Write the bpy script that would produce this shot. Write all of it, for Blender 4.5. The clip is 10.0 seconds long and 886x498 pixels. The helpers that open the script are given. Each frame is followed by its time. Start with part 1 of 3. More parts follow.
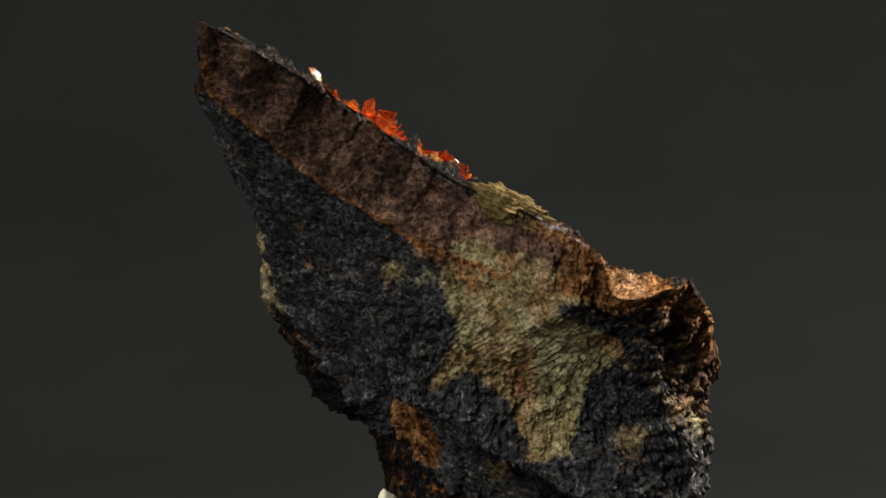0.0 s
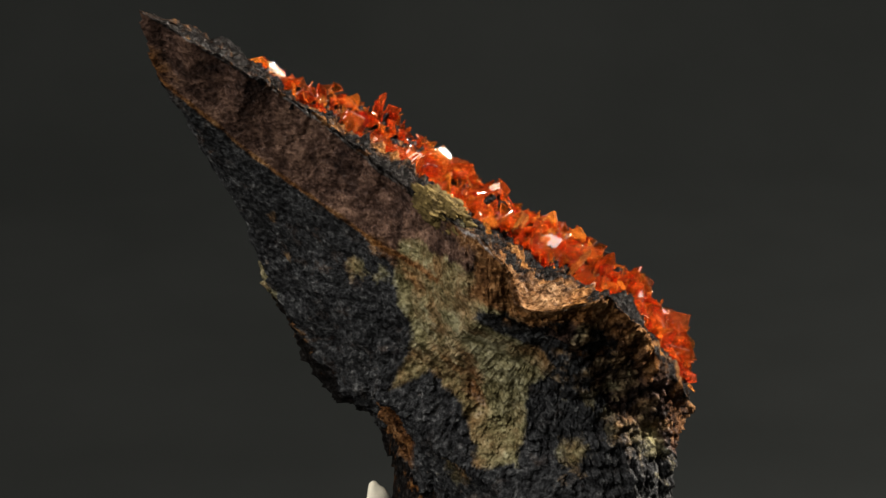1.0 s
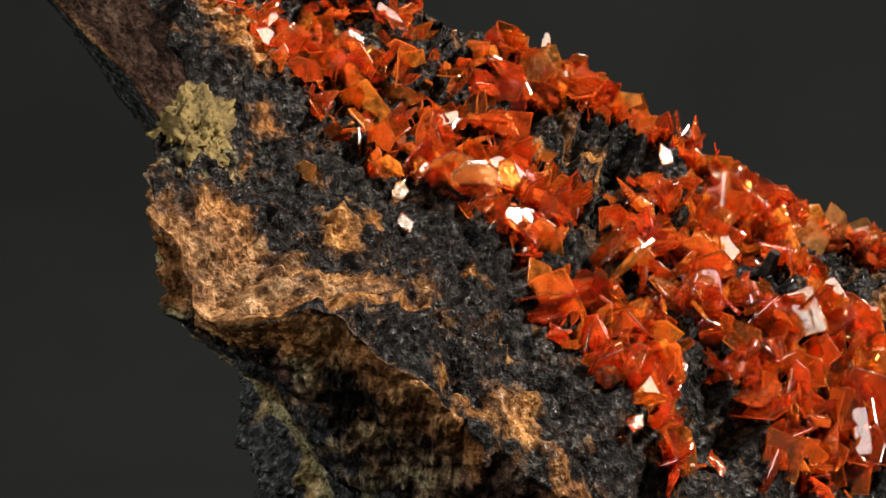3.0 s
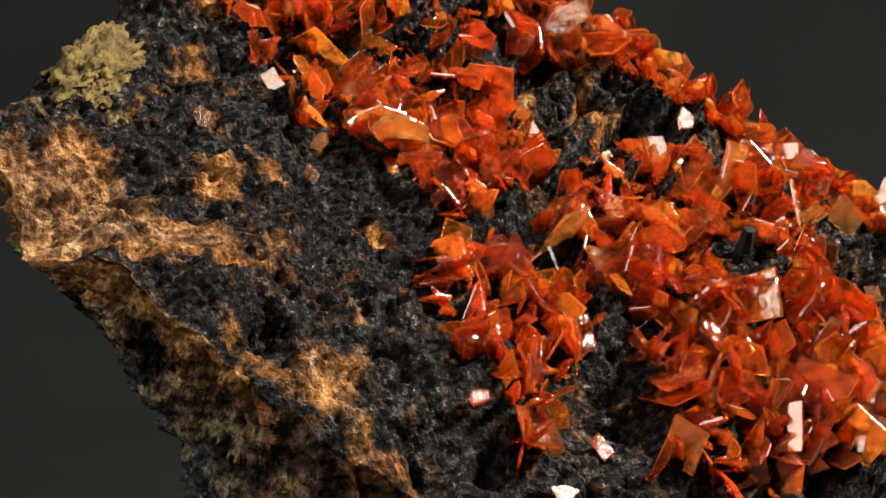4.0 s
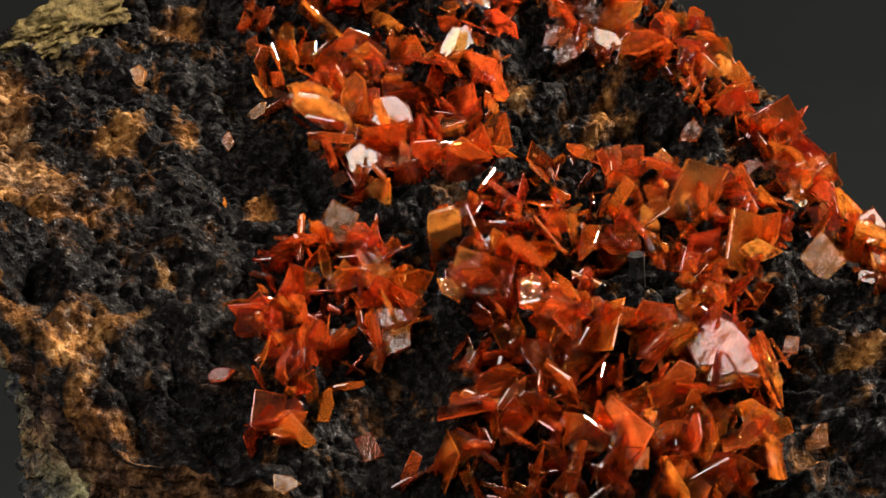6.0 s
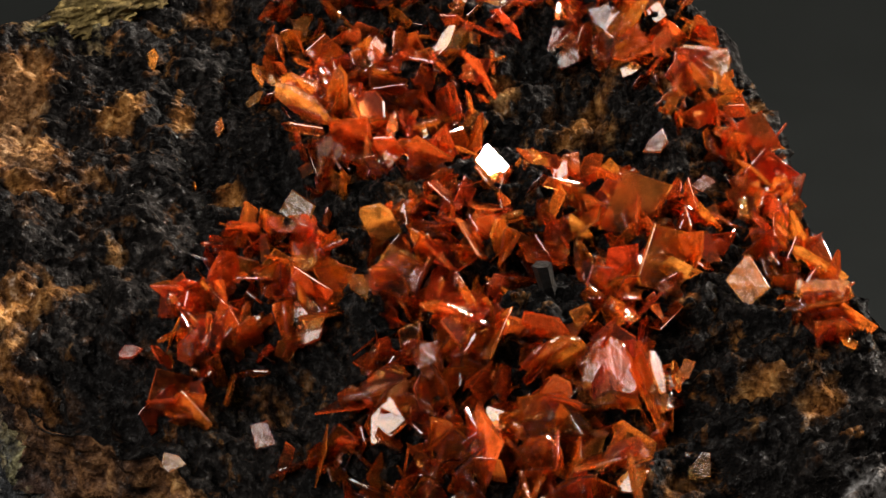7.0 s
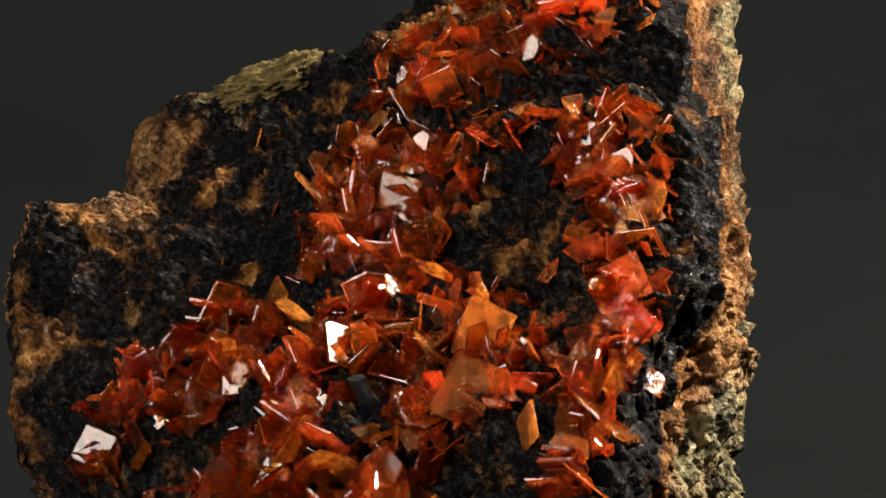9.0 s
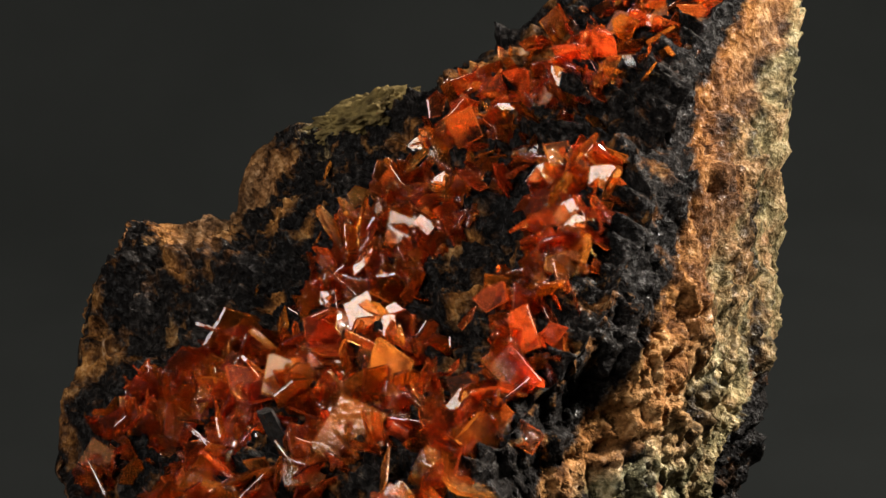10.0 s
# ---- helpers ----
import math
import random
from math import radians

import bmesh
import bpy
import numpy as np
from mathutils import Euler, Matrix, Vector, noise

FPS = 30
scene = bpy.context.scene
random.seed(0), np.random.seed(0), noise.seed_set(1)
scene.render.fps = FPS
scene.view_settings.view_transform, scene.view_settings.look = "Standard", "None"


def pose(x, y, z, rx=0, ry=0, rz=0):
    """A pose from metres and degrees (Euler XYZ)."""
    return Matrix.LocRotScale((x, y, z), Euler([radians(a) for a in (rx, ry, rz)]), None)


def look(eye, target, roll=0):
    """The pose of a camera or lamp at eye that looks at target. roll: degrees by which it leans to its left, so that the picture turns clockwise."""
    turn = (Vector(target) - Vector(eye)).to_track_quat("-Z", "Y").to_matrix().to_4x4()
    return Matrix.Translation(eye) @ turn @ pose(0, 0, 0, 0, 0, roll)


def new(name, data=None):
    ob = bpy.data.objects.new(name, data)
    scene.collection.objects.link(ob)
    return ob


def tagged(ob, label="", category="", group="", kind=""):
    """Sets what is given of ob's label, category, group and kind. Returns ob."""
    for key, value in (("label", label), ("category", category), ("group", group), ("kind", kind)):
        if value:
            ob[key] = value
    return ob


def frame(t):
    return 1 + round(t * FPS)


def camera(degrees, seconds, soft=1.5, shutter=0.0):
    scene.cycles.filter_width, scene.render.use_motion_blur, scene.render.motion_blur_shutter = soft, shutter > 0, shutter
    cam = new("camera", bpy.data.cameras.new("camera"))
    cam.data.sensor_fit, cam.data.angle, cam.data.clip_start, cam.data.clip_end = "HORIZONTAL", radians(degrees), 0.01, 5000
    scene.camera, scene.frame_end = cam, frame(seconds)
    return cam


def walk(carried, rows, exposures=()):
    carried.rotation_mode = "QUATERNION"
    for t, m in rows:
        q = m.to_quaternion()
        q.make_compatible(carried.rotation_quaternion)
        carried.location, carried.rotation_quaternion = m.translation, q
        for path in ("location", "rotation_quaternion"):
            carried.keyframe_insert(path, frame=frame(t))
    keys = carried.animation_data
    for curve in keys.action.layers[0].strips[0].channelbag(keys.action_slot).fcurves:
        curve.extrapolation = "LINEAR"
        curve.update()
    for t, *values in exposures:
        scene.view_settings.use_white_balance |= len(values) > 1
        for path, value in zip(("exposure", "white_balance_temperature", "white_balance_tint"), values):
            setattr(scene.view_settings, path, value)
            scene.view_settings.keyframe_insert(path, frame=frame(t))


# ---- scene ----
# ---- camera: on a tripod, it closes in between 1 s and 3.3 s ----
cam = camera(19.58, 10.0, soft=1.5)
PATH = [
    (0, (-0.00087, -0.17727, 0.08570), (-0.00045, -0.07909, 0.06672), -1.94),
    (0.5, (-0.00057, -0.17894, 0.08618), (-0.00034, -0.08080, 0.06699), -1.93),
    (1, (-0.00036, -0.17678, 0.08616), (-0.00039, -0.07867, 0.06681), -1.88),
    (1.5, (0.00097, -0.15640, 0.08254), (0.00021, -0.05830, 0.06312), -1.80),
    (2.2, (0.00203, -0.13160, 0.07691), (0.00047, -0.03335, 0.05835), -1.73),
    (3.3, (0.00345, -0.10353, 0.06969), (0.00017, -0.00554, 0.05002), -2.18),
    (3.5, (0.00383, -0.10386, 0.06992), (0.00047, -0.00594, 0.04991), -2.15),
    (4, (0.00397, -0.10442, 0.07036), (0.00056, -0.00676, 0.04912), -1.94),
    (4.5, (0.00379, -0.10467, 0.07050), (0.00023, -0.00725, 0.04823), -1.85),
    (5, (0.00355, -0.10485, 0.07117), (0.00018, -0.00749, 0.04856), -1.76),
    (5.5, (0.00318, -0.10463, 0.07153), (-0.00000, -0.00735, 0.04859), -1.78),
    (5.7, (0.00324, -0.10427, 0.07157), (0.00005, -0.00701, 0.04854), -1.76),
    (6.8, (0.00331, -0.10452, 0.07133), (-0.00016, -0.00722, 0.04855), -1.88),
    (7, (0.00299, -0.10438, 0.07129), (-0.00029, -0.00708, 0.04847), -1.92),
    (7.5, (0.00220, -0.10417, 0.07141), (-0.00052, -0.00688, 0.04845), -1.87),
    (8, (0.00113, -0.10383, 0.07191), (-0.00096, -0.00645, 0.04926), -1.90),
    (8.5, (0.00018, -0.10379, 0.07209), (-0.00116, -0.00610, 0.05076), -1.95),
    (9, (-0.00112, -0.10358, 0.07206), (-0.00150, -0.00552, 0.05246), -1.95),
    (9.5, (-0.00192, -0.10324, 0.07173), (-0.00156, -0.00492, 0.05350), -1.76),
    (10, (-0.00250, -0.10267, 0.07156), (-0.00166, -0.00424, 0.05393), -1.58),
]
walk(cam, [(t, look(eye, target, roll)) for t, eye, target, roll in PATH])

UNIT = 0.05  # the specimen is modelled in units of 5 cm
TURN_RATE = 17.74  # degrees per second of the display turntable

# ---- world and lights ----
world = bpy.data.worlds.new("world")
world.use_nodes = True
world.node_tree.nodes["Background"].inputs["Color"].default_value = (0.55, 0.6, 0.6, 1)
world.node_tree.nodes["Background"].inputs["Strength"].default_value = 0.05
scene.world = world


def area_lamp(name, eye, target, size, watts, colour):
    data = bpy.data.lights.new(name, "AREA")
    data.shape, data.size, data.energy, data.color = "DISK", size, watts, colour
    lamp = new(name, data)
    lamp.matrix_world = look(eye, target)
    return lamp


CENTRE = (0.005, 0.003, 0.05)
KEY_AT = (0.45, 0.06, 0.42)
area_lamp("key_lamp", KEY_AT, CENTRE, 0.12, 17.5, (1.0, 0.92, 0.82))
area_lamp("fill_lamp", (-0.36, -0.40, 0.46), CENTRE, 0.6, 6.2, (1.0, 0.97, 0.93))

# ---- materials ----


def material(name):
    m = bpy.data.materials.new(name)
    m.use_nodes = True
    nt = m.node_tree
    bsdf = nt.nodes["Principled BSDF"]
    return m, nt, bsdf


def node(nt, kind, **values):
    n = nt.nodes.new(kind)
    for key, value in values.items():
        if key in n.inputs:
            n.inputs[key].default_value = value
    return n


def noise_node(nt, scale, detail=6, rough=0.6, coord=None, distortion=0.0):
    n = node(nt, "ShaderNodeTexNoise", Scale=scale, Detail=detail, Roughness=rough, Distortion=distortion)
    if coord:
        nt.links.new(coord, n.inputs["Vector"])
    return n.outputs["Fac"]


def ramp(nt, fac, stops):
    r = nt.nodes.new("ShaderNodeValToRGB")
    while len(r.color_ramp.elements) < len(stops):
        r.color_ramp.elements.new(0.5)
    for e, (at, colour) in zip(r.color_ramp.elements, stops):
        e.position, e.color = at, (*colour, 1) if len(colour) == 3 else colour
    nt.links.new(fac, r.inputs["Fac"])
    return r.outputs["Color"]


def mix(nt, fac, a, b):
    n = nt.nodes.new("ShaderNodeMix")
    n.data_type = "RGBA"
    nt.links.new(fac, n.inputs["Factor"])
    for socket, value in ((n.inputs["A"], a), (n.inputs["B"], b)):
        if isinstance(value, tuple):
            socket.default_value = (*value, 1)
        else:
            nt.links.new(value, socket)
    return n.outputs["Result"]


def calc(nt, op, a, b=0.0, clamp=False):
    n = nt.nodes.new("ShaderNodeMath")
    n.operation, n.use_clamp = op, clamp
    for socket, value in zip(n.inputs, (a, b)):
        if isinstance(value, (int, float)):
            socket.default_value = value
        else:
            nt.links.new(value, socket)
    return n.outputs["Value"]


def bump(nt, bsdf, height, strength, distance):
    b = node(nt, "ShaderNodeBump", Strength=strength, Distance=distance)
    nt.links.new(height, b.inputs["Height"])
    nt.links.new(b.outputs["Normal"], bsdf.inputs["Normal"])


def rock_material():
    """Black manganese-stained matrix with ochre, olive and brown mineral coats, whose shares are in the mesh's attribute."""
    m, nt, bsdf = material("weathered_matrix")
    coord = nt.nodes.new("ShaderNodeTexCoord").outputs["Object"]
    share = nt.nodes.new("ShaderNodeVertexColor")
    share.layer_name = "mineral"
    split = nt.nodes.new("ShaderNodeSeparateColor")
    nt.links.new(share.outputs["Color"], split.inputs["Color"])
    ochre, olive, brown = (split.outputs[k] for k in ("Red", "Green", "Blue"))
    fine = noise_node(nt, 900, 6, 0.62, coord)
    mid = noise_node(nt, 260, 6, 0.65, coord)
    wide = noise_node(nt, 70, 4, 0.6, coord)
    grain = noise_node(nt, 3000, 4, 0.66, coord)
    blend = calc(nt, "ADD", calc(nt, "MULTIPLY", fine, 0.45), calc(nt, "ADD", calc(nt, "MULTIPLY", grain, 0.25), calc(nt, "MULTIPLY", wide, 0.3)))

    def edge(value, width=0.16):
        wobble = calc(nt, "MULTIPLY", calc(nt, "SUBTRACT", mid, 0.5), 1.3)
        wobble2 = calc(nt, "MULTIPLY", calc(nt, "SUBTRACT", fine, 0.5), 0.9)
        s = calc(nt, "ADD", calc(nt, "ADD", value, wobble), wobble2)
        return calc(nt, "DIVIDE", calc(nt, "SUBTRACT", s, 0.5 - width / 2), width, True)

    black = ramp(nt, grain, [(0.36, (0.004, 0.0032, 0.0028)), (0.54, (0.008, 0.0063, 0.0053)), (0.64, (0.017, 0.0132, 0.0106)), (0.74, (0.05, 0.039, 0.031))])
    rust = ramp(nt, blend, [(0.38, (0.02, 0.008, 0.003)), (0.46, (0.12, 0.042, 0.009)), (0.53, (0.27, 0.11, 0.026)), (0.62, (0.46, 0.25, 0.09))])
    green = ramp(nt, blend, [(0.38, (0.04, 0.032, 0.011)), (0.46, (0.16, 0.135, 0.06)), (0.53, (0.3, 0.265, 0.135)), (0.62, (0.5, 0.46, 0.28))])
    band = ramp(nt, calc(nt, "ADD", calc(nt, "MULTIPLY", blend, 0.6), calc(nt, "MULTIPLY", mid, 0.4)), [(0.40, (0.012, 0.008, 0.007)), (0.48, (0.062, 0.034, 0.024)), (0.54, (0.15, 0.085, 0.058)), (0.62, (0.34, 0.2, 0.13))])
    white = ramp(nt, blend, [(0.42, (0.10, 0.08, 0.065)), (0.5, (0.3, 0.27, 0.25)), (0.6, (0.6, 0.58, 0.56))])
    tan = ramp(nt, blend, [(0.38, (0.016, 0.009, 0.005)), (0.46, (0.06, 0.034, 0.017)), (0.53, (0.135, 0.082, 0.045)), (0.62, (0.32, 0.21, 0.13))])
    dust = nt.nodes.new("ShaderNodeVertexColor")
    dust.layer_name = "dust"
    veil = nt.nodes.new("ShaderNodeSeparateColor")
    nt.links.new(dust.outputs["Color"], veil.inputs["Color"])
    faded = ramp(nt, noise_node(nt, 120, 4, 0.6, coord), [(0.4, (0.35, 0.35, 0.35)), (0.6, (1, 1, 1))])
    rust = mix(nt, calc(nt, "MULTIPLY", faded, veil.outputs["Green"]), rust, tan)
    patchy = noise_node(nt, 170, 5, 0.65, coord)
    rusty = ramp(nt, patchy, [(0.46, (0, 0, 0)), (0.6, (1, 1, 1))])
    green = mix(nt, calc(nt, "MULTIPLY", rusty, 0.75), green, rust)
    fleck = ramp(nt, noise_node(nt, 620, 4, 0.7, coord, 0.6), [(0.56, (0, 0, 0)), (0.66, (1, 1, 1))])
    black = mix(nt, calc(nt, "MULTIPLY", fleck, 0.24), black, rust)
    stain = ramp(nt, noise_node(nt, 95, 5, 0.65, coord, 0.8), [(0.46, (0, 0, 0)), (0.62, (1, 1, 1))])
    soot = ramp(nt, noise_node(nt, 150, 5, 0.6, coord, 0.5), [(0.42, (0, 0, 0)), (0.6, (1, 1, 1))])
    black = mix(nt, calc(nt, "MULTIPLY", soot, 0.75), black, (0.0035, 0.003, 0.0028))
    black = mix(nt, calc(nt, "MULTIPLY", calc(nt, "MULTIPLY", stain, fleck), 0.75), black, rust)
    grey = ramp(nt, calc(nt, "ADD", calc(nt, "MULTIPLY", grain, 0.6), calc(nt, "MULTIPLY", fine, 0.4)), [(0.38, (0.010, 0.010, 0.0105)), (0.5, (0.032, 0.033, 0.034)), (0.58, (0.065, 0.066, 0.066)), (0.66, (0.22, 0.22, 0.21))])
    black = mix(nt, calc(nt, "MULTIPLY", veil.outputs["Red"], 0.8), black, grey)
    col = mix(nt, edge(brown, 0.3), black, band)
    col = mix(nt, edge(olive, 0.3), col, green)
    col = mix(nt, edge(ochre, 0.42), col, rust)
    col = mix(nt, edge(share.outputs["Alpha"], 0.4), col, white)
    speck = nt.nodes.new("ShaderNodeMix")
    speck.data_type, speck.blend_type = "RGBA", "MULTIPLY"
    speck.inputs["Factor"].default_value = 1.0
    nt.links.new(col, speck.inputs["A"])
    nt.links.new(ramp(nt, grain, [(0.34, (0.45, 0.45, 0.45)), (0.5, (0.85, 0.85, 0.85)), (0.66, (1.0, 1.0, 1.0))]), speck.inputs["B"])
    nt.links.new(speck.outputs["Result"], bsdf.inputs["Base Color"])
    gloss = ramp(nt, grain, [(0.42, (0.75, 0.75, 0.75)), (0.66, (0.24, 0.24, 0.24))])
    nt.links.new(gloss, bsdf.inputs["Roughness"])
    height = calc(nt, "ADD", calc(nt, "MULTIPLY", grain, 0.34), calc(nt, "ADD", calc(nt, "MULTIPLY", fine, 0.6), calc(nt, "MULTIPLY", mid, 0.4)))
    bump(nt, bsdf, height, 1.0, 0.0008)
    nt.links.new(ramp(nt, grain, [(0.5, (0.04, 0.04, 0.04)), (0.72, (0.3, 0.3, 0.3))]), bsdf.inputs["Specular IOR Level"])
    return m


def crystal_material():
    """Clear to cloudy orange-red lead molybdate: a high index, part of the light scattered inside."""
    m, nt, bsdf = material("orange_red_crystal")
    info = nt.nodes.new("ShaderNodeObjectInfo").outputs["Random"]
    island = nt.nodes.new("ShaderNodeNewGeometry").outputs["Random Per Island"]
    coord = nt.nodes.new("ShaderNodeTexCoord").outputs["Object"]
    pick = calc(nt, "FRACT", calc(nt, "ADD", info, calc(nt, "MULTIPLY", island, 0.63)))
    cloud = noise_node(nt, 2.2, 4, 0.6, coord)
    tint = ramp(nt, pick, [(0.0, (0.93, 0.27, 0.11)), (0.35, (0.98, 0.43, 0.12)), (0.66, (1.0, 0.58, 0.13)), (0.87, (1.0, 0.66, 0.2)), (1.0, (1.0, 0.84, 0.5))])
    body = ramp(nt, pick, [(0.0, (0.76, 0.115, 0.04)), (0.5, (0.86, 0.205, 0.055)), (1.0, (0.95, 0.38, 0.07))])
    dirt = ramp(nt, noise_node(nt, 3.4, 5, 0.7, coord, 0.5), [(0.52, (0, 0, 0)), (0.7, (1, 1, 1))])
    tint = mix(nt, calc(nt, "MULTIPLY", dirt, 0.35), tint, (0.42, 0.075, 0.03))
    nt.links.new(tint, bsdf.inputs["Base Color"])
    bsdf.inputs["Transmission Weight"].default_value = 1.0
    bsdf.inputs["IOR"].default_value = 1.75
    nt.links.new(ramp(nt, calc(nt, "FRACT", calc(nt, "MULTIPLY", pick, 7.3)), [(0.2, (0.02, 0.02, 0.02)), (0.7, (0.08, 0.08, 0.08)), (1.0, (0.22, 0.22, 0.22))]), bsdf.inputs["Roughness"])
    steps = calc(nt, "ADD", noise_node(nt, 1.3, 3, 0.5, coord, 0.4), calc(nt, "MULTIPLY", noise_node(nt, 7, 3, 0.6, coord), 0.2))
    bump(nt, bsdf, steps, 0.35, 0.0004)
    glow = nt.nodes.new("ShaderNodeBsdfTranslucent")
    nt.links.new(body, glow.inputs["Color"])
    mixed = nt.nodes.new("ShaderNodeMixShader")
    nt.links.new(ramp(nt, cloud, [(0.4, (0.04, 0.04, 0.04)), (0.67, (0.31, 0.31, 0.31))]), mixed.inputs["Fac"])
    nt.links.new(bsdf.outputs["BSDF"], mixed.inputs[1])
    nt.links.new(glow.outputs["BSDF"], mixed.inputs[2])
    nt.links.new(mixed.outputs["Shader"], nt.nodes["Material Output"].inputs["Surface"])
    return m


def plain_material(name, colours, rough, scale, bump_by=0.0):
    m, nt, bsdf = material(name)
    coord = nt.nodes.new("ShaderNodeTexCoord").outputs["Object"]
    n = noise_node(nt, scale, 6, 0.6, coord)
    nt.links.new(ramp(nt, n, list(zip((0.3, 0.7), colours))), bsdf.inputs["Base Color"])
    bsdf.inputs["Roughness"].default_value = rough
    bsdf.inputs["Specular IOR Level"].default_value = 0.15
    if bump_by:
        bump(nt, bsdf, n, 0.6, bump_by)
    return m


ROCK = rock_material()
CRYSTAL = crystal_material()
PEG = plain_material("black_prism", ((0.004, 0.004, 0.004), (0.02, 0.017, 0.015)), 0.45, 1500, 0.0003)
CRUST = plain_material("yellow_green_crust", ((0.025, 0.016, 0.005), (0.15, 0.105, 0.034)), 0.9, 1100, 0.0009)
PUTTY = plain_material("cream_putty", ((0.62, 0.56, 0.42), (0.74, 0.68, 0.54)), 0.6, 300, 0.0003)
CLOTH = plain_material("charcoal_cloth", ((0.0074, 0.0083, 0.0081), (0.0093, 0.0103, 0.0101)), 0.95, 14, 0.0)
CLOTH.node_tree.nodes["Principled BSDF"].inputs["Specular IOR Level"].default_value = 0.03
# for the unseen surfaces added around the set, light enough to bounce fill
PAINT = plain_material("grey_bounce_paint", ((0.27, 0.275, 0.275), (0.3, 0.305, 0.305)), 0.8, 6, 0.0)
TABLE = plain_material("matt_black_plastic", ((0.015, 0.015, 0.016), (0.025, 0.025, 0.026)), 0.5, 200, 0.0)

# ---- mesh helpers ----


def mesh_object(name, verts, faces, mat, smooth=True):
    me = bpy.data.meshes.new(name)
    me.from_pydata([tuple(v) for v in verts], [], faces)
    me.materials.append(mat)
    me.polygons.foreach_set("use_smooth", [smooth] * len(me.polygons))
    me.update()
    return me


def part(name, me, parent, label=""):
    ob = new(name, me)
    ob.parent = parent
    return tagged(ob, label)


def lattice(p, seed):
    """Value noise in -1..1 at the points p (n x 3)."""
    i = np.floor(p).astype(np.int64)
    f = p - i
    f = f * f * f * (f * (f * 6 - 15) + 10)
    out = np.zeros(len(p))
    for dx in (0, 1):
        for dy in (0, 1):
            for dz in (0, 1):
                h = (i[:, 0] + dx) * 374761393 + (i[:, 1] + dy) * 668265263 + (i[:, 2] + dz) * 2147483647 + seed * 974634777
                h = (h ^ (h >> 13)) * 1274126177 & 0x7FFFFFFF
                h = (h ^ (h >> 16)) & 0xFFFF
                wx = f[:, 0] if dx else 1 - f[:, 0]
                wy = f[:, 1] if dy else 1 - f[:, 1]
                wz = f[:, 2] if dz else 1 - f[:, 2]
                out += wx * wy * wz * (h / 32767.5 - 1)
    return out


def fractal(p, scale, octaves, seed, gain=0.5, ridged=False):
    total, amp = np.zeros(len(p)), 1.0
    for k in range(octaves):
        n = lattice(p * scale * 2.03**k + 17.3 * k, seed + k)
        total += amp * ((1 - 2 * np.abs(n)) if ridged else n)
        amp *= gain
    return total


# ---- backdrop and table ----


def backdrop():
    """A cloth sweep that hangs behind, with a floor part and side returns."""
    prof = [(-0.9, -0.06), (0.35, -0.06), (0.52, -0.03), (0.6, 0.06), (0.62, 0.4), (0.62, 1.3)]
    verts, faces = [], []
    for x in (-1.5, 1.5):
        verts += [(x, y, z) for y, z in prof]
    k = len(prof)
    faces = [(a, a + k, a + k + 1, a + 1) for a in range(k - 1)]
    return tagged(new("backdrop", mesh_object("backdrop", verts, faces, CLOTH)), "plain charcoal grey cloth backdrop behind the specimen", "backdrop", kind="structure")


backdrop()


def room():
    """Unseen plain grey walls, floor and ceiling, added around and behind the camera to bounce the lamps' light."""
    for name, lo, hi in (("wall_west", (-1.62, -1.5, -.1), (-1.5, .9, 1.9)), ("wall_east", (1.5, -1.5, -.1), (1.62, .9, 1.9)), ("wall_south", (-1.5, -1.62, -.1), (1.5, -1.5, 1.9)),
                         ("wall_north", (-1.5, .9, -.1), (1.5, 1.02, 1.9)), ("ceiling", (-1.62, -1.62, 1.9), (1.62, 1.02, 2.0)), ("floor", (-1.62, -1.62, -.2), (1.62, 1.02, -.1))):
        (a, b, c), (d, e, f) = lo, hi
        corners = [(x, y, z) for x in (a, d) for y in (b, e) for z in (c, f)]
        faces = [(0, 1, 3, 2), (4, 6, 7, 5), (0, 4, 5, 1), (2, 3, 7, 6), (0, 2, 6, 4), (1, 5, 7, 3)]
        tagged(new(name, mesh_object(name, corners, faces, PAINT, smooth=False)), "unseen plain grey surface added around the set to bounce light", name.split("_")[0], kind="structure")


room()

# ---- the specimen ----
FACE_C = Vector((0.101, 0.0798, 1.0187))
FACE_U, FACE_V, FACE_N = Vector((-0.4261, 0.9047, 0)), Vector((-0.7362, -0.3467, 0.5811)), Vector((0.5257, 0.2476, 0.8138))
TO_XYZ = np.array([FACE_U, FACE_V, FACE_N])


def to_xyz(p):
    """From the crystal face's own axes (along, up the slope, out) to the upright axes of the turntable, in units."""
    return np.asarray(p) @ TO_XYZ + np.array(FACE_C)


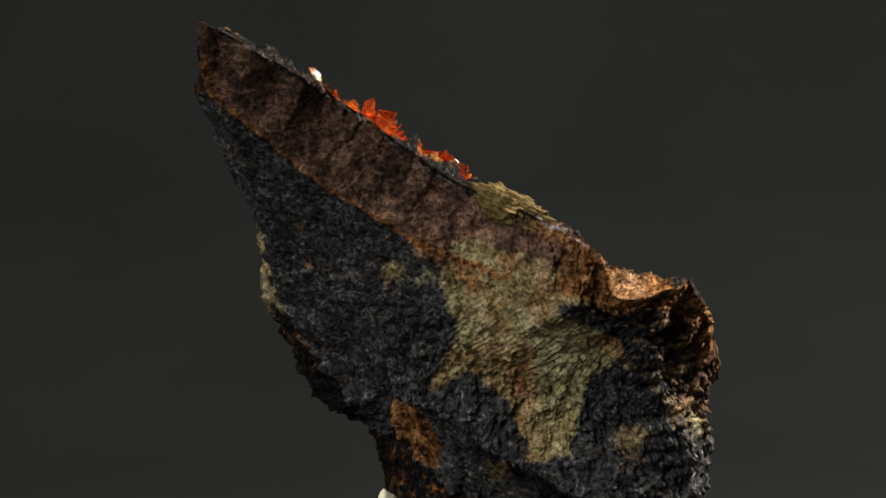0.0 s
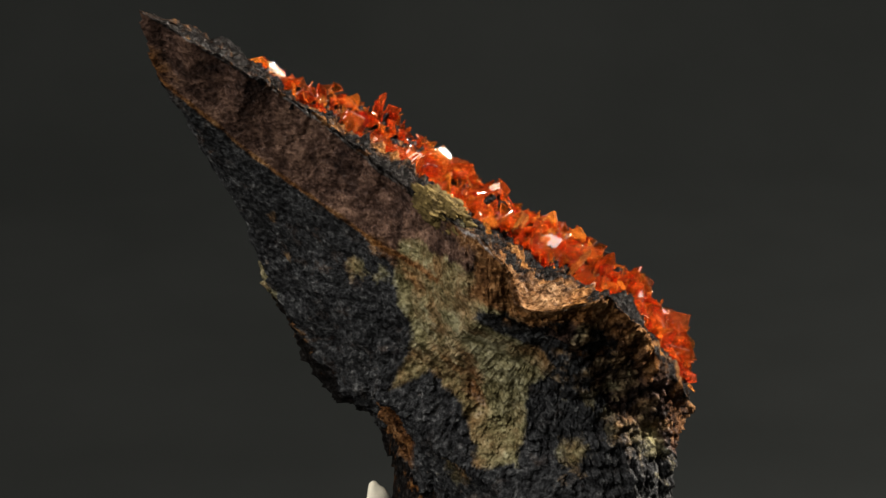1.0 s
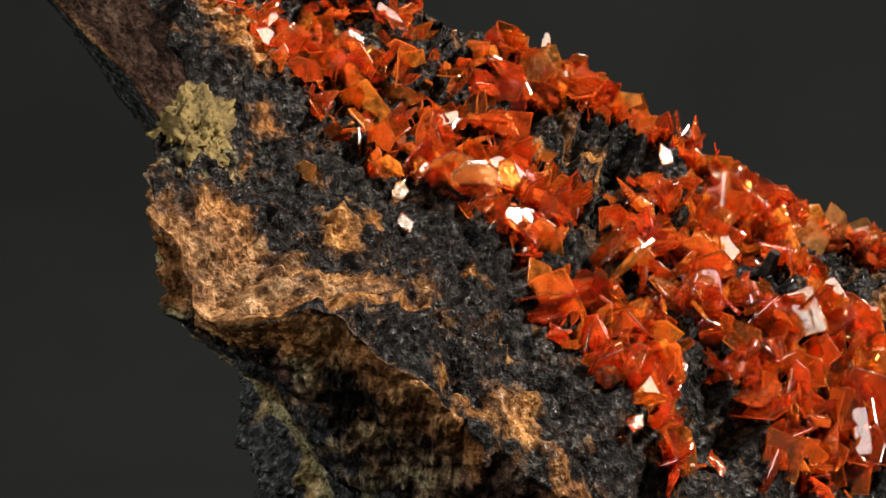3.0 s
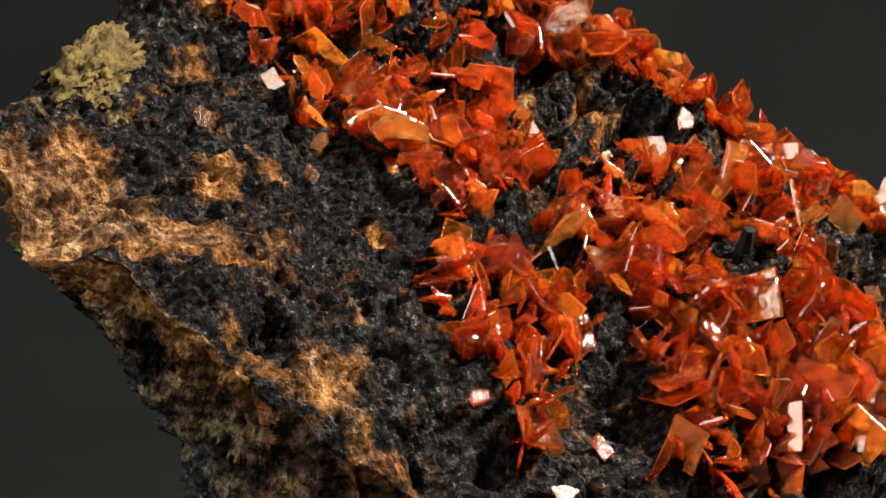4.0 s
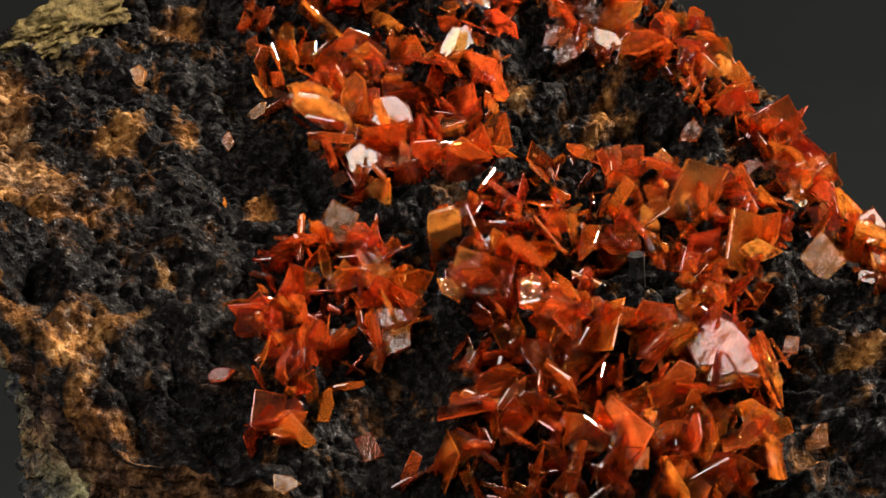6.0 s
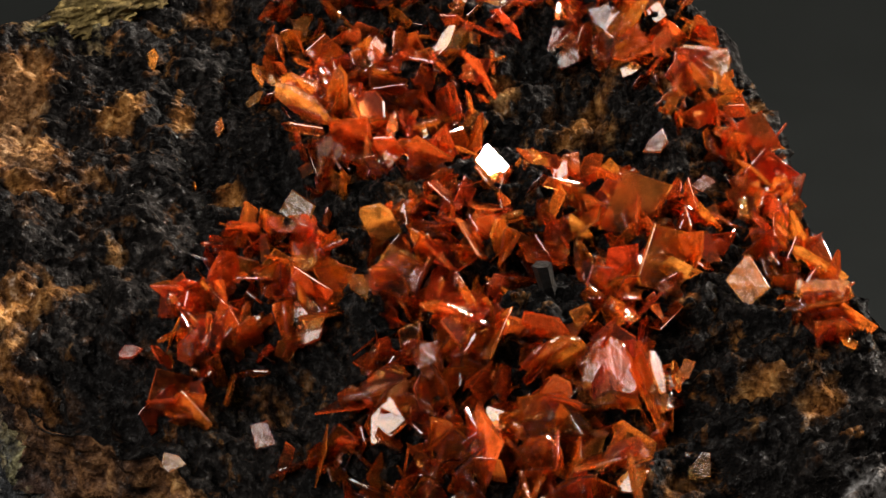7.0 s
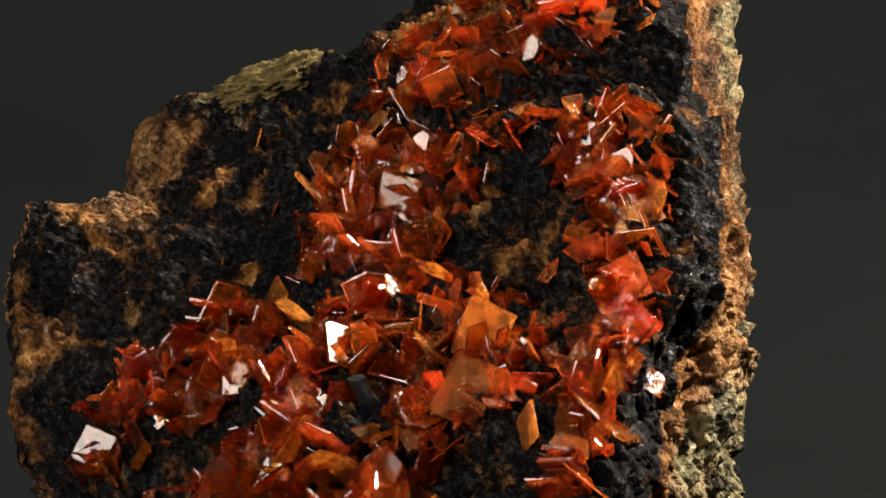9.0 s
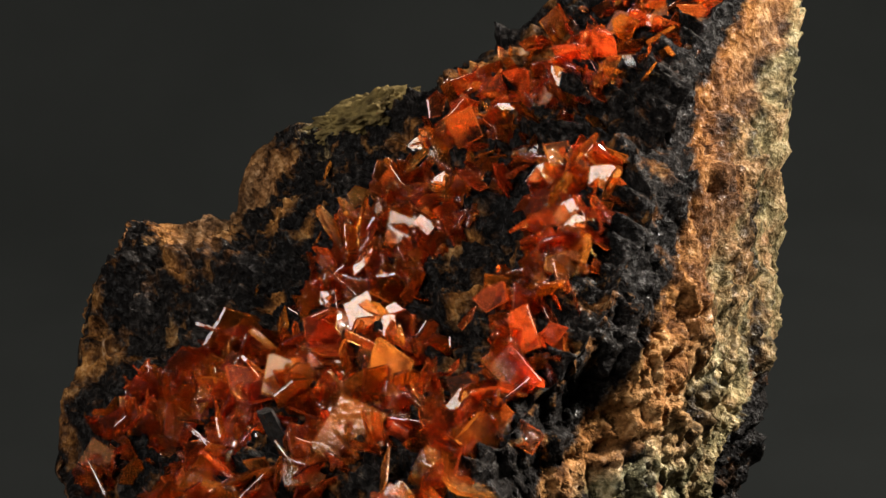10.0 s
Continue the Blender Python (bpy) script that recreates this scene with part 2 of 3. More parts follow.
RIM = [(-.205, .65), (-.225, .5), (-.23, .36), (-.26, .275), (-.33, .22), (-.425, .185), (-.468, .145), (-.457, .085), (-.468, .052), (-.472, .022), (-.445, -.02), (-.41, -.085),
       (-.345, -.19), (-.17, -.27), (-.02, -.32), (.18, -.35), (.365, -.3), (.337, -.155), (.272, -.04), (.245, .08), (.195, .17), (.1, .3), (0, .43), (-.1, .6)]
WAIST = [(-.165, .605, -.07), (-.165, .47, -.09), (-.17, .36, -.095), (-.21, .27, -.095), (-.26, .21, -.09), (-.35, .17, -.08), (-.435, .11, -.075), (-.43, .06, -.07),
         (-.435, .03, -.055), (-.43, .0, -.055), (-.415, -.05, -.07), (-.4, -.125, -.1), (-.335, -.235, -.11), (-.17, -.29, -.13), (-.02, -.34, -.14), (.17, -.355, -.13),
         (.36, -.32, -.12), (.335, -.165, -.12), (.27, -.045, -.12), (.23, .08, -.12), (.185, .168, -.12), (.104, .29, -.103), (.03, .418, -.083), (-.1, .575, -.08)]
BELLY = [(-.075, .35, -.178), (-.08, .325, -.19), (-.1, .295, -.2), (-.13, .24, -.2), (-.16, .185, -.2), (-.19, .13, -.2), (-.22, .08, -.2), (-.25, .03, -.2),
         (-.28, -.02, -.2), (-.31, -.06, -.2), (-.37, -.14, -.2), (-.385, -.225, -.2), (-.32, -.305, -.22), (-.17, -.34, -.23), (-.03, -.4, -.24), (.15, -.4, -.24),
         (.32, -.36, -.23), (.305, -.19, -.235), (.24, -.055, -.235), (.205, .045, -.23), (.155, .13, -.225), (.105, .215, -.228), (.022, .28, -.252), (-.043, .298, -.235)]
HUB = (-.02, .05)
AROUND, RINGS, DEPTHS = 1344, 250, 190


def resample(loop, count):
    """A closed loop through the given points, eased at the corners."""
    pts = np.asarray(loop, float)
    k = len(pts)
    at = np.arange(count) * k / count
    i = at.astype(int)
    f = (at - i)[:, None]
    f = 0.6 * f + 0.4 * f * f * (3 - 2 * f)
    return pts[i] * (1 - f) + pts[(i + 1) % k] * f


def edge_reach(u, v):
    """How far out a place lies, from 0 at the middle of the face to 1 at the rim, and how strongly the edge rolls over there."""
    loop = resample([(*q, 0) for q in RIM], 480)
    du, dv = loop[:, 0] - HUB[0], loop[:, 1] - HUB[1]
    turn, far = np.arctan2(dv, du), np.hypot(du, dv)
    order = np.argsort(turn)
    roll = np.exp(-(((np.arange(480) / 20 - 12.7) / 1.8) ** 2))
    here = np.arctan2(v - HUB[1], u - HUB[0])
    reach = np.hypot(u - HUB[0], v - HUB[1]) / np.interp(here, turn[order], far[order], period=2 * np.pi)
    return np.clip(reach, 0, 1), np.interp(here, turn[order], roll[order], period=2 * np.pi)


def face_relief(u, v):
    """Height of the broad forms of the crystal face."""
    reach, roll = edge_reach(u, v)
    h = -1.2 * np.clip(-.12 - v, 0, 1) ** 2 - (.008 + .022 * roll) * np.clip((reach - .55) / .45, 0, 1) ** 3
    for cu, cv, ru, rv, height in ((-.102, -.19, .05, .05, -.05), (-.366, -.072, .023, .02, -.036), (-.39, -.06, .06, .06, .012), (.08, .08, .06, .05, -.012), (-.46, .0, .05, .03, .015),
                                   (.29, -.24, .07, .08, .012), (.325, -.24, .04, .08, .025), (-.33, .19, .05, .04, .01), (.2, .02, .05, .05, -.01), (-.465, .078, .06, .03, -.036), (-.42, .17, .04, .02, .008), (-.15, .52, .12, .12, .012), (.03, .33, .12, .12, .013), (-.2, .4, .05, .1, .01)):
        h += height * np.exp(-(((u - cu) / ru) ** 2 + ((v - cv) / rv) ** 2))
    crest = np.interp(u, (-.52, -.434, -.391, -.358, -.321), (.03, .028, .012, -.012, -.019))
    fade = np.clip((-.33 - u) / .05, 0, 1)
    drop = np.clip((crest - v) / .028, 0, 1)
    return h + fade * (.004 * np.exp(-((v - crest) / .008) ** 2) + .02 * drop * drop * (3 - 2 * drop) * np.clip((v + .16) / .1, 0, 1))


def rough_face(u, v):
    """The face with its crumbled relief; the long ridges follow the bedding."""
    bed = np.stack([(.93 * u + .37 * v) * .2, .93 * v - .37 * u, 0 * u], 1)
    p = np.stack([u, v * 1.4 + .3 * u, 0 * u], 1)
    calm = np.clip((.7 - v) / .2, .35, 1)
    bedded = .0035 + .0095 * np.clip((u + .12) / .15, 0, 1)
    lumps = 0.014 * fractal(p, 11, 3, 5) - 0.0062 * fractal(p, 36, 3, 9, 0.55, True) - 0.0021 * fractal(p, 95, 2, 19, 0.6, True) + 0.001 * fractal(p, 230, 2, 29, 0.6)
    return face_relief(u, v) + calm * (lumps + bedded * fractal(bed, 44, 3, 83, 0.55, True))


def polygon_share(poly, x, y, soft):
    """1 inside the outline, 0 outside, with an edge that is soft over the given width."""
    poly = np.asarray(poly, float)
    hit, near = np.zeros(len(x), bool), np.full(len(x), 9.0)
    for (a, b), (c, d) in zip(poly, np.roll(poly, -1, 0)):
        cross = (b > y) != (d > y)
        hit ^= cross & (x < (c - a) * (y - b) / (d - b + 1e-12) + a)
        f = np.clip(((x - a) * (c - a) + (y - b) * (d - b)) / ((c - a) ** 2 + (d - b) ** 2), 0, 1)
        near = np.minimum(near, np.hypot(x - a - f * (c - a), y - b - f * (d - b)))
    return np.clip(0.5 + np.where(hit, near, -near) / (2 * soft), 0, 1)


def stroke_share(line, x, y, width):
    """1 on the line, falling off over the given width on either side."""
    near = np.full(len(x), 9.0)
    for (a, b), (c, d) in zip(line, line[1:]):
        f = np.clip(((x - a) * (c - a) + (y - b) * (d - b)) / ((c - a) ** 2 + (d - b) ** 2), 0, 1)
        near = np.minimum(near, np.hypot(x - a - f * (c - a), y - b - f * (d - b)))
    return np.exp(-((near / width) ** 2))


def mesh_from_arrays(name, verts, quads, tris, mat):
    me = bpy.data.meshes.new(name)
    loops = np.concatenate([quads.ravel(), tris.ravel()]).astype(np.int32)
    sizes = np.concatenate([np.full(len(quads), 4), np.full(len(tris), 3)]).astype(np.int32)
    me.vertices.add(len(verts))
    me.vertices.foreach_set("co", verts.astype(np.float32).ravel())
    me.loops.add(len(loops))
    me.loops.foreach_set("vertex_index", loops)
    me.polygons.add(len(sizes))
    me.polygons.foreach_set("loop_start", (np.cumsum(sizes) - sizes).astype(np.int32))
    me.polygons.foreach_set("use_smooth", np.ones(len(sizes), bool))
    me.update(calc_edges=True)
    me.validate()
    me.materials.append(mat)
    return me


# coats on the broken front, in x and z
OLIVE = [(.009, 1.085), (.122, 1.079), (.181, 1.039), (.203, 1.0), (.24, .967), (.22, .937), (.185, .899), (.16, .791), (.106, .785), (.078, .864), (.026, .897), (-.032, .868), (.012, .944), (0, 1.022)]
TAN_FOOT = [(-.16, .84), (-.044, .844), (-.011, .783), (-.024, .744), (-.062, .761), (-.079, .70), (-.16, .70)]
DARK_SCAR = [(.127, 1.006), (.157, 1.024), (.184, 1.018), (.207, .997), (.235, .985), (.226, .955), (.204, .97), (.183, .979), (.153, .996)]
RUST_LIP = [(.155, 1.084), (.185, 1.087), (.213, 1.032), (.262, 1.035), (.311, 1.009), (.262, 1.01), (.212, .997), (.164, 1.026), (.13, 1.035)]
# shaded place under the beak lip, painted into the coats; also tinted rust
BEAK_SHADE_RUST = [(.271, 1.008), (.311, 1.003), (.337, .972), (.329, .932), (.3, .923), (.266, .96)]
RUST_STREAK = [(-.03, 1.07), (.03, 1.03), (.075, .985), (.1, .935), (.095, .88)]
FRONT_SPOTS = [(-.026, 1.031, .022), (-.071, 1.04, .012), (.236, .804, .024), (.071, .762, .022), (-.189, 1.098, .01), (-.188, 1.036, .012), (-.148, .892, .018)]
# coats on the crystal face, along and up
TAN_BEAK = [(-.46, .15), (-.409, .138), (-.386, .138), (-.37, .10), (-.365, .065), (-.36, .04), (-.333, .036), (-.298, .0), (-.335, -.008), (-.385, .014), (-.433, .03), (-.48, .032), (-.5, .07), (-.49, .11)]
RIDGE = [(-.52, .03), (-.473, .029), (-.434, .028), (-.391, .012), (-.358, -.012), (-.321, -.019)]
WEB = [(-.41, .0), (-.396, -.02), (-.39, -.048), (-.396, -.082), (-.373, -.108), (-.35, -.145), (-.333, -.179), (-.3, -.2)]
WEB_ARM = [(-.258, -.045), (-.27, -.091), (-.3, -.11), (-.35, -.135)]
BEDDING = [(.06, .02), (.085, .06), (.12, .13)]
FACE_SPOTS = [(-.299, .081, .022), (-.243, .08, .014), (-.378, .129, .022), (.247, -.189, .02), (.29, -.21, .018), (.19, -.27, .022), (.1, .06, .02), (.16, .1, .02), (-.15, .33, .03), (-.19, .27, .03), (-.17, .42, .02), (-.24, .2, .02), (.02, .1, .014), (-.19, -.0, .012), (-.17, .2, .012)]


def matrix_rock():
    rim = resample([(*q, 0) for q in RIM], AROUND)
    waist, belly = resample(WAIST, AROUND), resample(BELLY, AROUND)
    deep = np.stack([np.where(belly[:, 0] < 0, belly[:, 0] * .97 - .01, belly[:, 0] * .85), np.minimum(belly[:, 1] * .8, .112), belly[:, 2] - .085], 1)
    rim[:, 2] = face_relief(rim[:, 0], rim[:, 1])
    jag = np.stack([rim[:, 0], rim[:, 1], 0 * rim[:, 0]], 1)
    rim[:, :2] += .013 * np.stack([fractal(jag, 24, 3, 61), fractal(jag, 24, 3, 71)], 1)
    rings3 = [to_xyz(r) for r in (rim, waist, belly, deep)]
    ang = np.unwrap(np.arctan2(rings3[2][:, 1] - .02, rings3[2][:, 0] - .1))
    ang = np.linspace(ang[0], ang[0] + 2 * np.pi * np.sign(ang[-1] - ang[0]), AROUND, endpoint=False)
    for z, tilt, rx, ry in ((.66, .12, .215, .2), (.36, 0, .2, .19)):
        rings3.append(np.stack([.105 + rx * np.cos(ang), .03 + ry * np.sin(ang), z - tilt * np.cos(ang)], 1))
    sides = []
    for s in np.linspace(0, len(rings3) - 1, DEPTHS):
        k = min(int(s), len(rings3) - 2)
        f = s - k
        f = 0.5 * f + 0.5 * f * f * (3 - 2 * f)
        sides.append(rings3[k] * (1 - f) + rings3[k + 1] * f)
    cap = []
    hub = np.array([*HUB, 0.0])
    for r in np.linspace(0, 1, RINGS, endpoint=False)[1:]:
        q = hub + (rim - hub) * r
        near = min(1, (1 - r) / .05)
        q[:, 2] = rough_face(q[:, 0], q[:, 1]) * near + face_relief(q[:, 0], q[:, 1]) * (1 - near)
        cap.append(to_xyz(q))
    rows = cap + sides
    verts = np.concatenate(rows)
    first = len(cap) * AROUND
    centre = np.array([.05, .0, .9])
    out = verts[first:] - centre
    out /= np.linalg.norm(out, axis=1)[:, None]
    fade = np.clip(np.repeat(np.arange(DEPTHS), AROUND) / 8, 0.6, 1)
    p = verts[first:].copy()
    rough = 0.012 * fractal(p, 7, 3, 21) - 0.006 * fractal(p, 40, 4, 31, 0.6, True) - .0028 * fractal(p, 150, 2, 41, .6, True)
    turn = np.tile(np.arange(AROUND) / AROUND * len(RIM), DEPTHS)
    level = np.repeat(np.linspace(0, len(rings3) - 1, DEPTHS), AROUND)
    wall = np.clip((turn - 15.5) / .8, 0, 1) * np.clip((23.2 - turn) / .5, 0, 1) * np.clip((level - .1) / .2, 0, 1)
    pitted = np.clip((fractal(p, 11, 2, 151) - .3) / .25, 0, 1)
    rough += wall * (.007 * fractal(p * np.array([1, 1, .6]), 17, 3, 141, .55, True) - .014 * pitted) - (1 - wall) * .005 * fractal(p, 15, 2, 145, .5, True)
    rough -= .012 * np.exp(-(((turn - 10.9) / 1.2) ** 2) - ((level - .75) / .35) ** 2)
    verts[first:] += out * (rough * fade)[:, None]
    verts = np.concatenate([verts, [to_xyz((*HUB, float(rough_face(np.array([HUB[0]]), np.array([HUB[1]]))[0]))), (.12, .03, .36)]])
    n = len(rows)
    a, b = np.meshgrid(np.arange(n - 1) * AROUND, np.arange(AROUND), indexing="ij")
    c = (b + 1) % AROUND
    quads = np.stack([a + b, a + AROUND + b, a + AROUND + c, a + c], -1).reshape(-1, 4)
    b = np.arange(AROUND)
    c = (b + 1) % AROUND
    top, low = len(verts) - 2, len(verts) - 1
    tris = np.concatenate([np.stack([0 * b + top, b, c], 1), np.stack([0 * b + low, (n - 1) * AROUND + c, (n - 1) * AROUND + b], 1)])
    me = mesh_from_arrays("rock_matrix", verts * UNIT, quads, tris, ROCK)
    # shares of the mineral coats
    local = (verts - np.array(FACE_C)) @ TO_XYZ.T
    u, v, w = local.T
    x, y, z = verts.T
    on_face = np.zeros(len(verts))
    on_face[:first] = 1
    depth = np.zeros(len(verts))
    depth[first:-2] = np.repeat(np.linspace(0, len(rings3) - 1, DEPTHS), AROUND)
    around = np.resize(np.tile(np.arange(AROUND) / AROUND * len(RIM), n), len(verts))
    shoulder = .16 + .2 * np.clip((20.8 - around) / 1.3, 0, 1)
    right = (1 - on_face) * np.clip((around - 15.5) / .8, 0, 1) * np.clip((23.0 - around) / .5, 0, 1) * np.clip((depth - shoulder) / .2, 0, 1)
    front = (1 - on_face) * (around < 14) * (depth < 4)
    pit = on_face * (np.exp(-((u + .355) / .022) ** 2 - ((v + .06) / .024) ** 2) + .8 * stroke_share([(-.47, .005), (-.43, -.03)], u, v, .014) + .8 * stroke_share([(-.44, -.114), (-.37, -.155)], u, v, .02))
    ochre = on_face * (.1 + .62 * polygon_share(TAN_BEAK, u, v, .02) + .2 * stroke_share(WEB, u, v, .012) + .2 * stroke_share(WEB_ARM, u, v, .012) + .5 * stroke_share(RIDGE, u, v, .008) + .45 * stroke_share(BEDDING, u, v, .008))
    olive = front * polygon_share(OLIVE, x, z, .012) + on_face * .5 * np.exp(-((u + .35) / .05) ** 2 - ((v - .19) / .04) ** 2)
    for cu, cv, r in FACE_SPOTS:
        ochre += on_face * .52 * np.exp(-((u - cu) ** 2 + (v - cv) ** 2) / r**2)
    ochre += on_face * .02 * np.clip((-.27 - u) / .06, 0, 1) * np.clip((.03 - v) / .04, 0, 1)
    olive += (1 - on_face) * .45 * np.clip((around - 8.6) / .5, 0, 1) * np.clip((12.4 - around) / .5, 0, 1) * np.clip((depth - .25) / .2, 0, 1) * np.clip((1.6 - depth) / .3, 0, 1)
    reach, _ = edge_reach(u, v)
    ochre += on_face * .06 * np.clip((reach - .8) / .1, 0, 1) * np.clip((-.2 - u) / .05, 0, 1) * (v < .1)
    ochre -= .6 * pit
    for cx, cz, r in FRONT_SPOTS:
        olive += front * .6 * np.exp(-((x - cx) ** 2 + (z - cz) ** 2) / (1.5 * r) ** 2)
    ochre += front * (polygon_share(TAN_FOOT, x, z, .01) + .9 * polygon_share(RUST_LIP, x, z, .012) + .5 * stroke_share(RUST_STREAK, x, z, .02))
    ochre += front * .62 * np.exp(-((depth + .1 * fractal(verts, 9, 3, 133) - .96) / .07) ** 2) * (around < 5) + (1 - on_face) * (.66 * (around > 4.6) * (around < 11.5) * np.exp(-(depth / .35) ** 2) + .5 * np.clip((around - 11) / 1, 0, 1) * (around < 15.6) * np.clip((1.0 - depth) / .3, 0, 1))
    scar = front * polygon_share(DARK_SCAR, x, z, .01)
    olive *= 1 - scar
    ochre *= 1 - scar
    under = front * polygon_share(BEAK_SHADE_RUST, x, z, .012)
    inner = np.clip((depth + .25 * fractal(verts, 8, 3, 161) - .5) / .3, 0, 1)
    ochre += right * (.95 - .55 * inner) * (depth < 2.1)
    olive += right * (.2 + .42 * inner) * np.clip((2.3 - depth) / .3, 0, 1)
    brown = front * np.clip((1.15 - depth) / .12, 0, 1) * (around < 5.5) * np.clip(depth / .08, 0, 1) + (1 - on_face) * .6 * (around > 8) * (around < 14) * (depth < 1)
    # shade under the beak is put into the colour by thinning the brown
    brown *= 1 - .3 * under
    ochre += .3 * under + front * .8 * np.exp(-((x + .305) ** 2 + (z - 1.325) ** 2) / .03**2)
    wander = depth + .1 * fractal(verts, 9, 3, 133)
    brown *= 1 - front * (around < 5.5) * np.clip((wander - .9) / .1, 0, 1)
    pale = front * (around < 9) * .45 * np.exp(-((depth / .06) ** 2)) + (1 - on_face) * .66 * np.exp(-(((around - 16.0) / .8) ** 2)) * np.clip((1.0 - depth) / .4, 0, 1) + on_face * .45 * np.exp(-((u - .33) ** 2 + (v + .28) ** 2) / .05**2)
    share = np.stack([np.clip(k, 0, 1) for k in (ochre, olive, brown, pale)], 1)
    flank = (1 - on_face) * (around > 22.6) * (depth < 4)
    dust = np.ones((len(verts), 4))
    dust[:, 0] = np.clip((front + flank) * np.clip((depth - .9) / .2, 0, 1), 0, 1)
    dust[:, 1] = np.clip(.7 * on_face * polygon_share(TAN_BEAK, u, v, .02) + .75 * right * np.clip((depth - .3) / .3, 0, 1) + .5 * front, 0, 1)
    layer = me.color_attributes.new("dust", "FLOAT_COLOR", "POINT")
    layer.data.foreach_set("color", dust.astype(np.float32).ravel())
    layer = me.color_attributes.new("mineral", "FLOAT_COLOR", "POINT")
    layer.data.foreach_set("color", share.astype(np.float32).ravel())
    return me


specimen = tagged(new("mineral_specimen"), "dark weathered rock covered with glassy orange-red tabular crystals", "mineral specimen")
rock = part("rock_matrix", matrix_rock(), specimen, "black and ochre weathered rock matrix with olive and rust-brown coatings")


def crystal_mesh(rng, wide, thin, corner, shard=False):
    """A tabular crystal: a thin plate with slanting edge faces and cut or broken corners, two units across before scaling."""
    bm = bmesh.new()
    if shard:
        count, at = rng.choice((4, 5, 5, 6)), rng.uniform(0, 6.3)
        jig = [(wide * math.cos(at + 6.283 * (k + rng.uniform(-.3, .3)) / count) * rng.uniform(.7, 1.25), math.sin(at + 6.283 * k / count) * rng.uniform(.7, 1.25)) for k in range(count)]
    else:
        ring = []
        for sx, sy in ((1, 1), (-1, 1), (-1, -1), (1, -1)):
            cut = corner * rng.uniform(.2, 1.8)
            a, b = (sx * (1 - cut), sy * 1.0), (sx * 1.0, sy * (1 - cut))
            ring += [b, a] if sx * sy > 0 else [a, b]
        jig = [(x * wide * rng.uniform(.8, 1.08), y * rng.uniform(.8, 1.08)) for x, y in ring]
    lift, skew = rng.uniform(.92, 1.0), rng.uniform(-.2, .2)
    tilt = rng.uniform(-.5, .5) * thin
    pts = [Vector((x + skew * y, y, 0)) for x, y in jig]
    pts += [Vector((x * lift + skew * y + rng.uniform(-.03, .03), y * lift, thin + tilt * x)) for x, y in jig]
    pts += [Vector((x * lift + skew * y, y * lift + rng.uniform(-.03, .03), -thin + tilt * y * .4)) for x, y in jig]
    vs = [bm.verts.new(p) for p in pts]
    bmesh.ops.convex_hull(bm, input=vs)
    bmesh.ops.dissolve_limit(bm, angle_limit=radians(3), verts=bm.verts[:], edges=bm.edges[:])
    me = bpy.data.meshes.new("crystal")
    bm.to_mesh(me)
    bm.free()
    me.materials.append(CRYSTAL)
    return me


RNG = random.Random(7)
PLATES = [crystal_mesh(RNG, RNG.choice((1, 1, .9, .75)), RNG.uniform(.035, .1), RNG.choice((.03, .06, .15, .3, .5))) for _ in range(16)]
SHARDS = [crystal_mesh(RNG, RNG.uniform(.6, 1), RNG.uniform(.03, .09), 0, True) for _ in range(18)]
BLADES = [crystal_mesh(RNG, RNG.uniform(.25, .5), RNG.uniform(.03, .08), RNG.uniform(.05, .6), RNG.random() < .5) for _ in range(12)]


def inside(poly, u, v):
    hit = False
    for (a, b), (c, d) in zip(poly, poly[1:] + poly[:1]):
        if (b > v) != (d > v) and u < (c - a) * (v - b) / (d - b) + a:
            hit = not hit
    return hit


# stretches of the face on which the crystals have grown: outline, how many, size
CLUSTERS = [
    ([(-.19, .25), (-.17, .28), (-.15, .36), (-.10, .46), (-.06, .49), (.0, .45), (.05, .36), (.07, .29), (.05, .25), (.02, .15), (.01, .065), (.01, .016), (-.10, -.007), (-.133, .003), (-.144, .052), (-.183, .13)], 92, .0175),
    ([(-.16, .13), (-.06, .15), (-.01, .09), (.0, .02), (-.10, .0), (-.13, .01)], 22, .0195),
    ([(.045, .20), (.135, .21), (.19, .152), (.22, .067), (.184, .041), (.151, .052), (.132, .1), (.07, .136)], 28, .0185),
]
CLUSTERS += [
    ([(.176, .041), (.24, .05), (.265, -.046), (.305, -.128), (.305, -.168), (.28, -.161), (.24, -.08), (.227, -.07), (.216, -.009)], 32, .020),
    ([(-.052, -.11), (-.062, -.03), (-.002, -.009), (.038, .011), (.125, .009), (.212, -.032), (.214, -.088), (.178, -.138), (.124, -.163), (-.038, -.142)], 66, .0205),
    ([(-.205, -.209), (-.208, -.108), (-.179, -.036), (-.101, -.026), (-.079, -.112), (-.09, -.152), (-.134, -.171), (-.159, -.195), (-.191, -.225)], 28, .0205),
    ([(-.063, -.225), (-.053, -.154), (.122, -.153), (.187, -.179), (.179, -.22), (.163, -.27), (.13, -.30), (-.03, -.29), (-.11, -.25), (-.052, -.245)], 62, .023),
]


def joined_crystals(name, poses, label):
    """Crystals too small and crowded to pick apart, as one mesh."""
    verts, faces = [], []
    for data, m in poses:
        k = len(verts)
        verts += [tuple(m @ q.co) for q in data.vertices]
        faces += [tuple(k + i for i in f.vertices) for f in data.polygons]
    me = mesh_object(name, verts, faces, CRYSTAL, smooth=False)
    return tagged(part(name, me, specimen, label), kind="stuff")


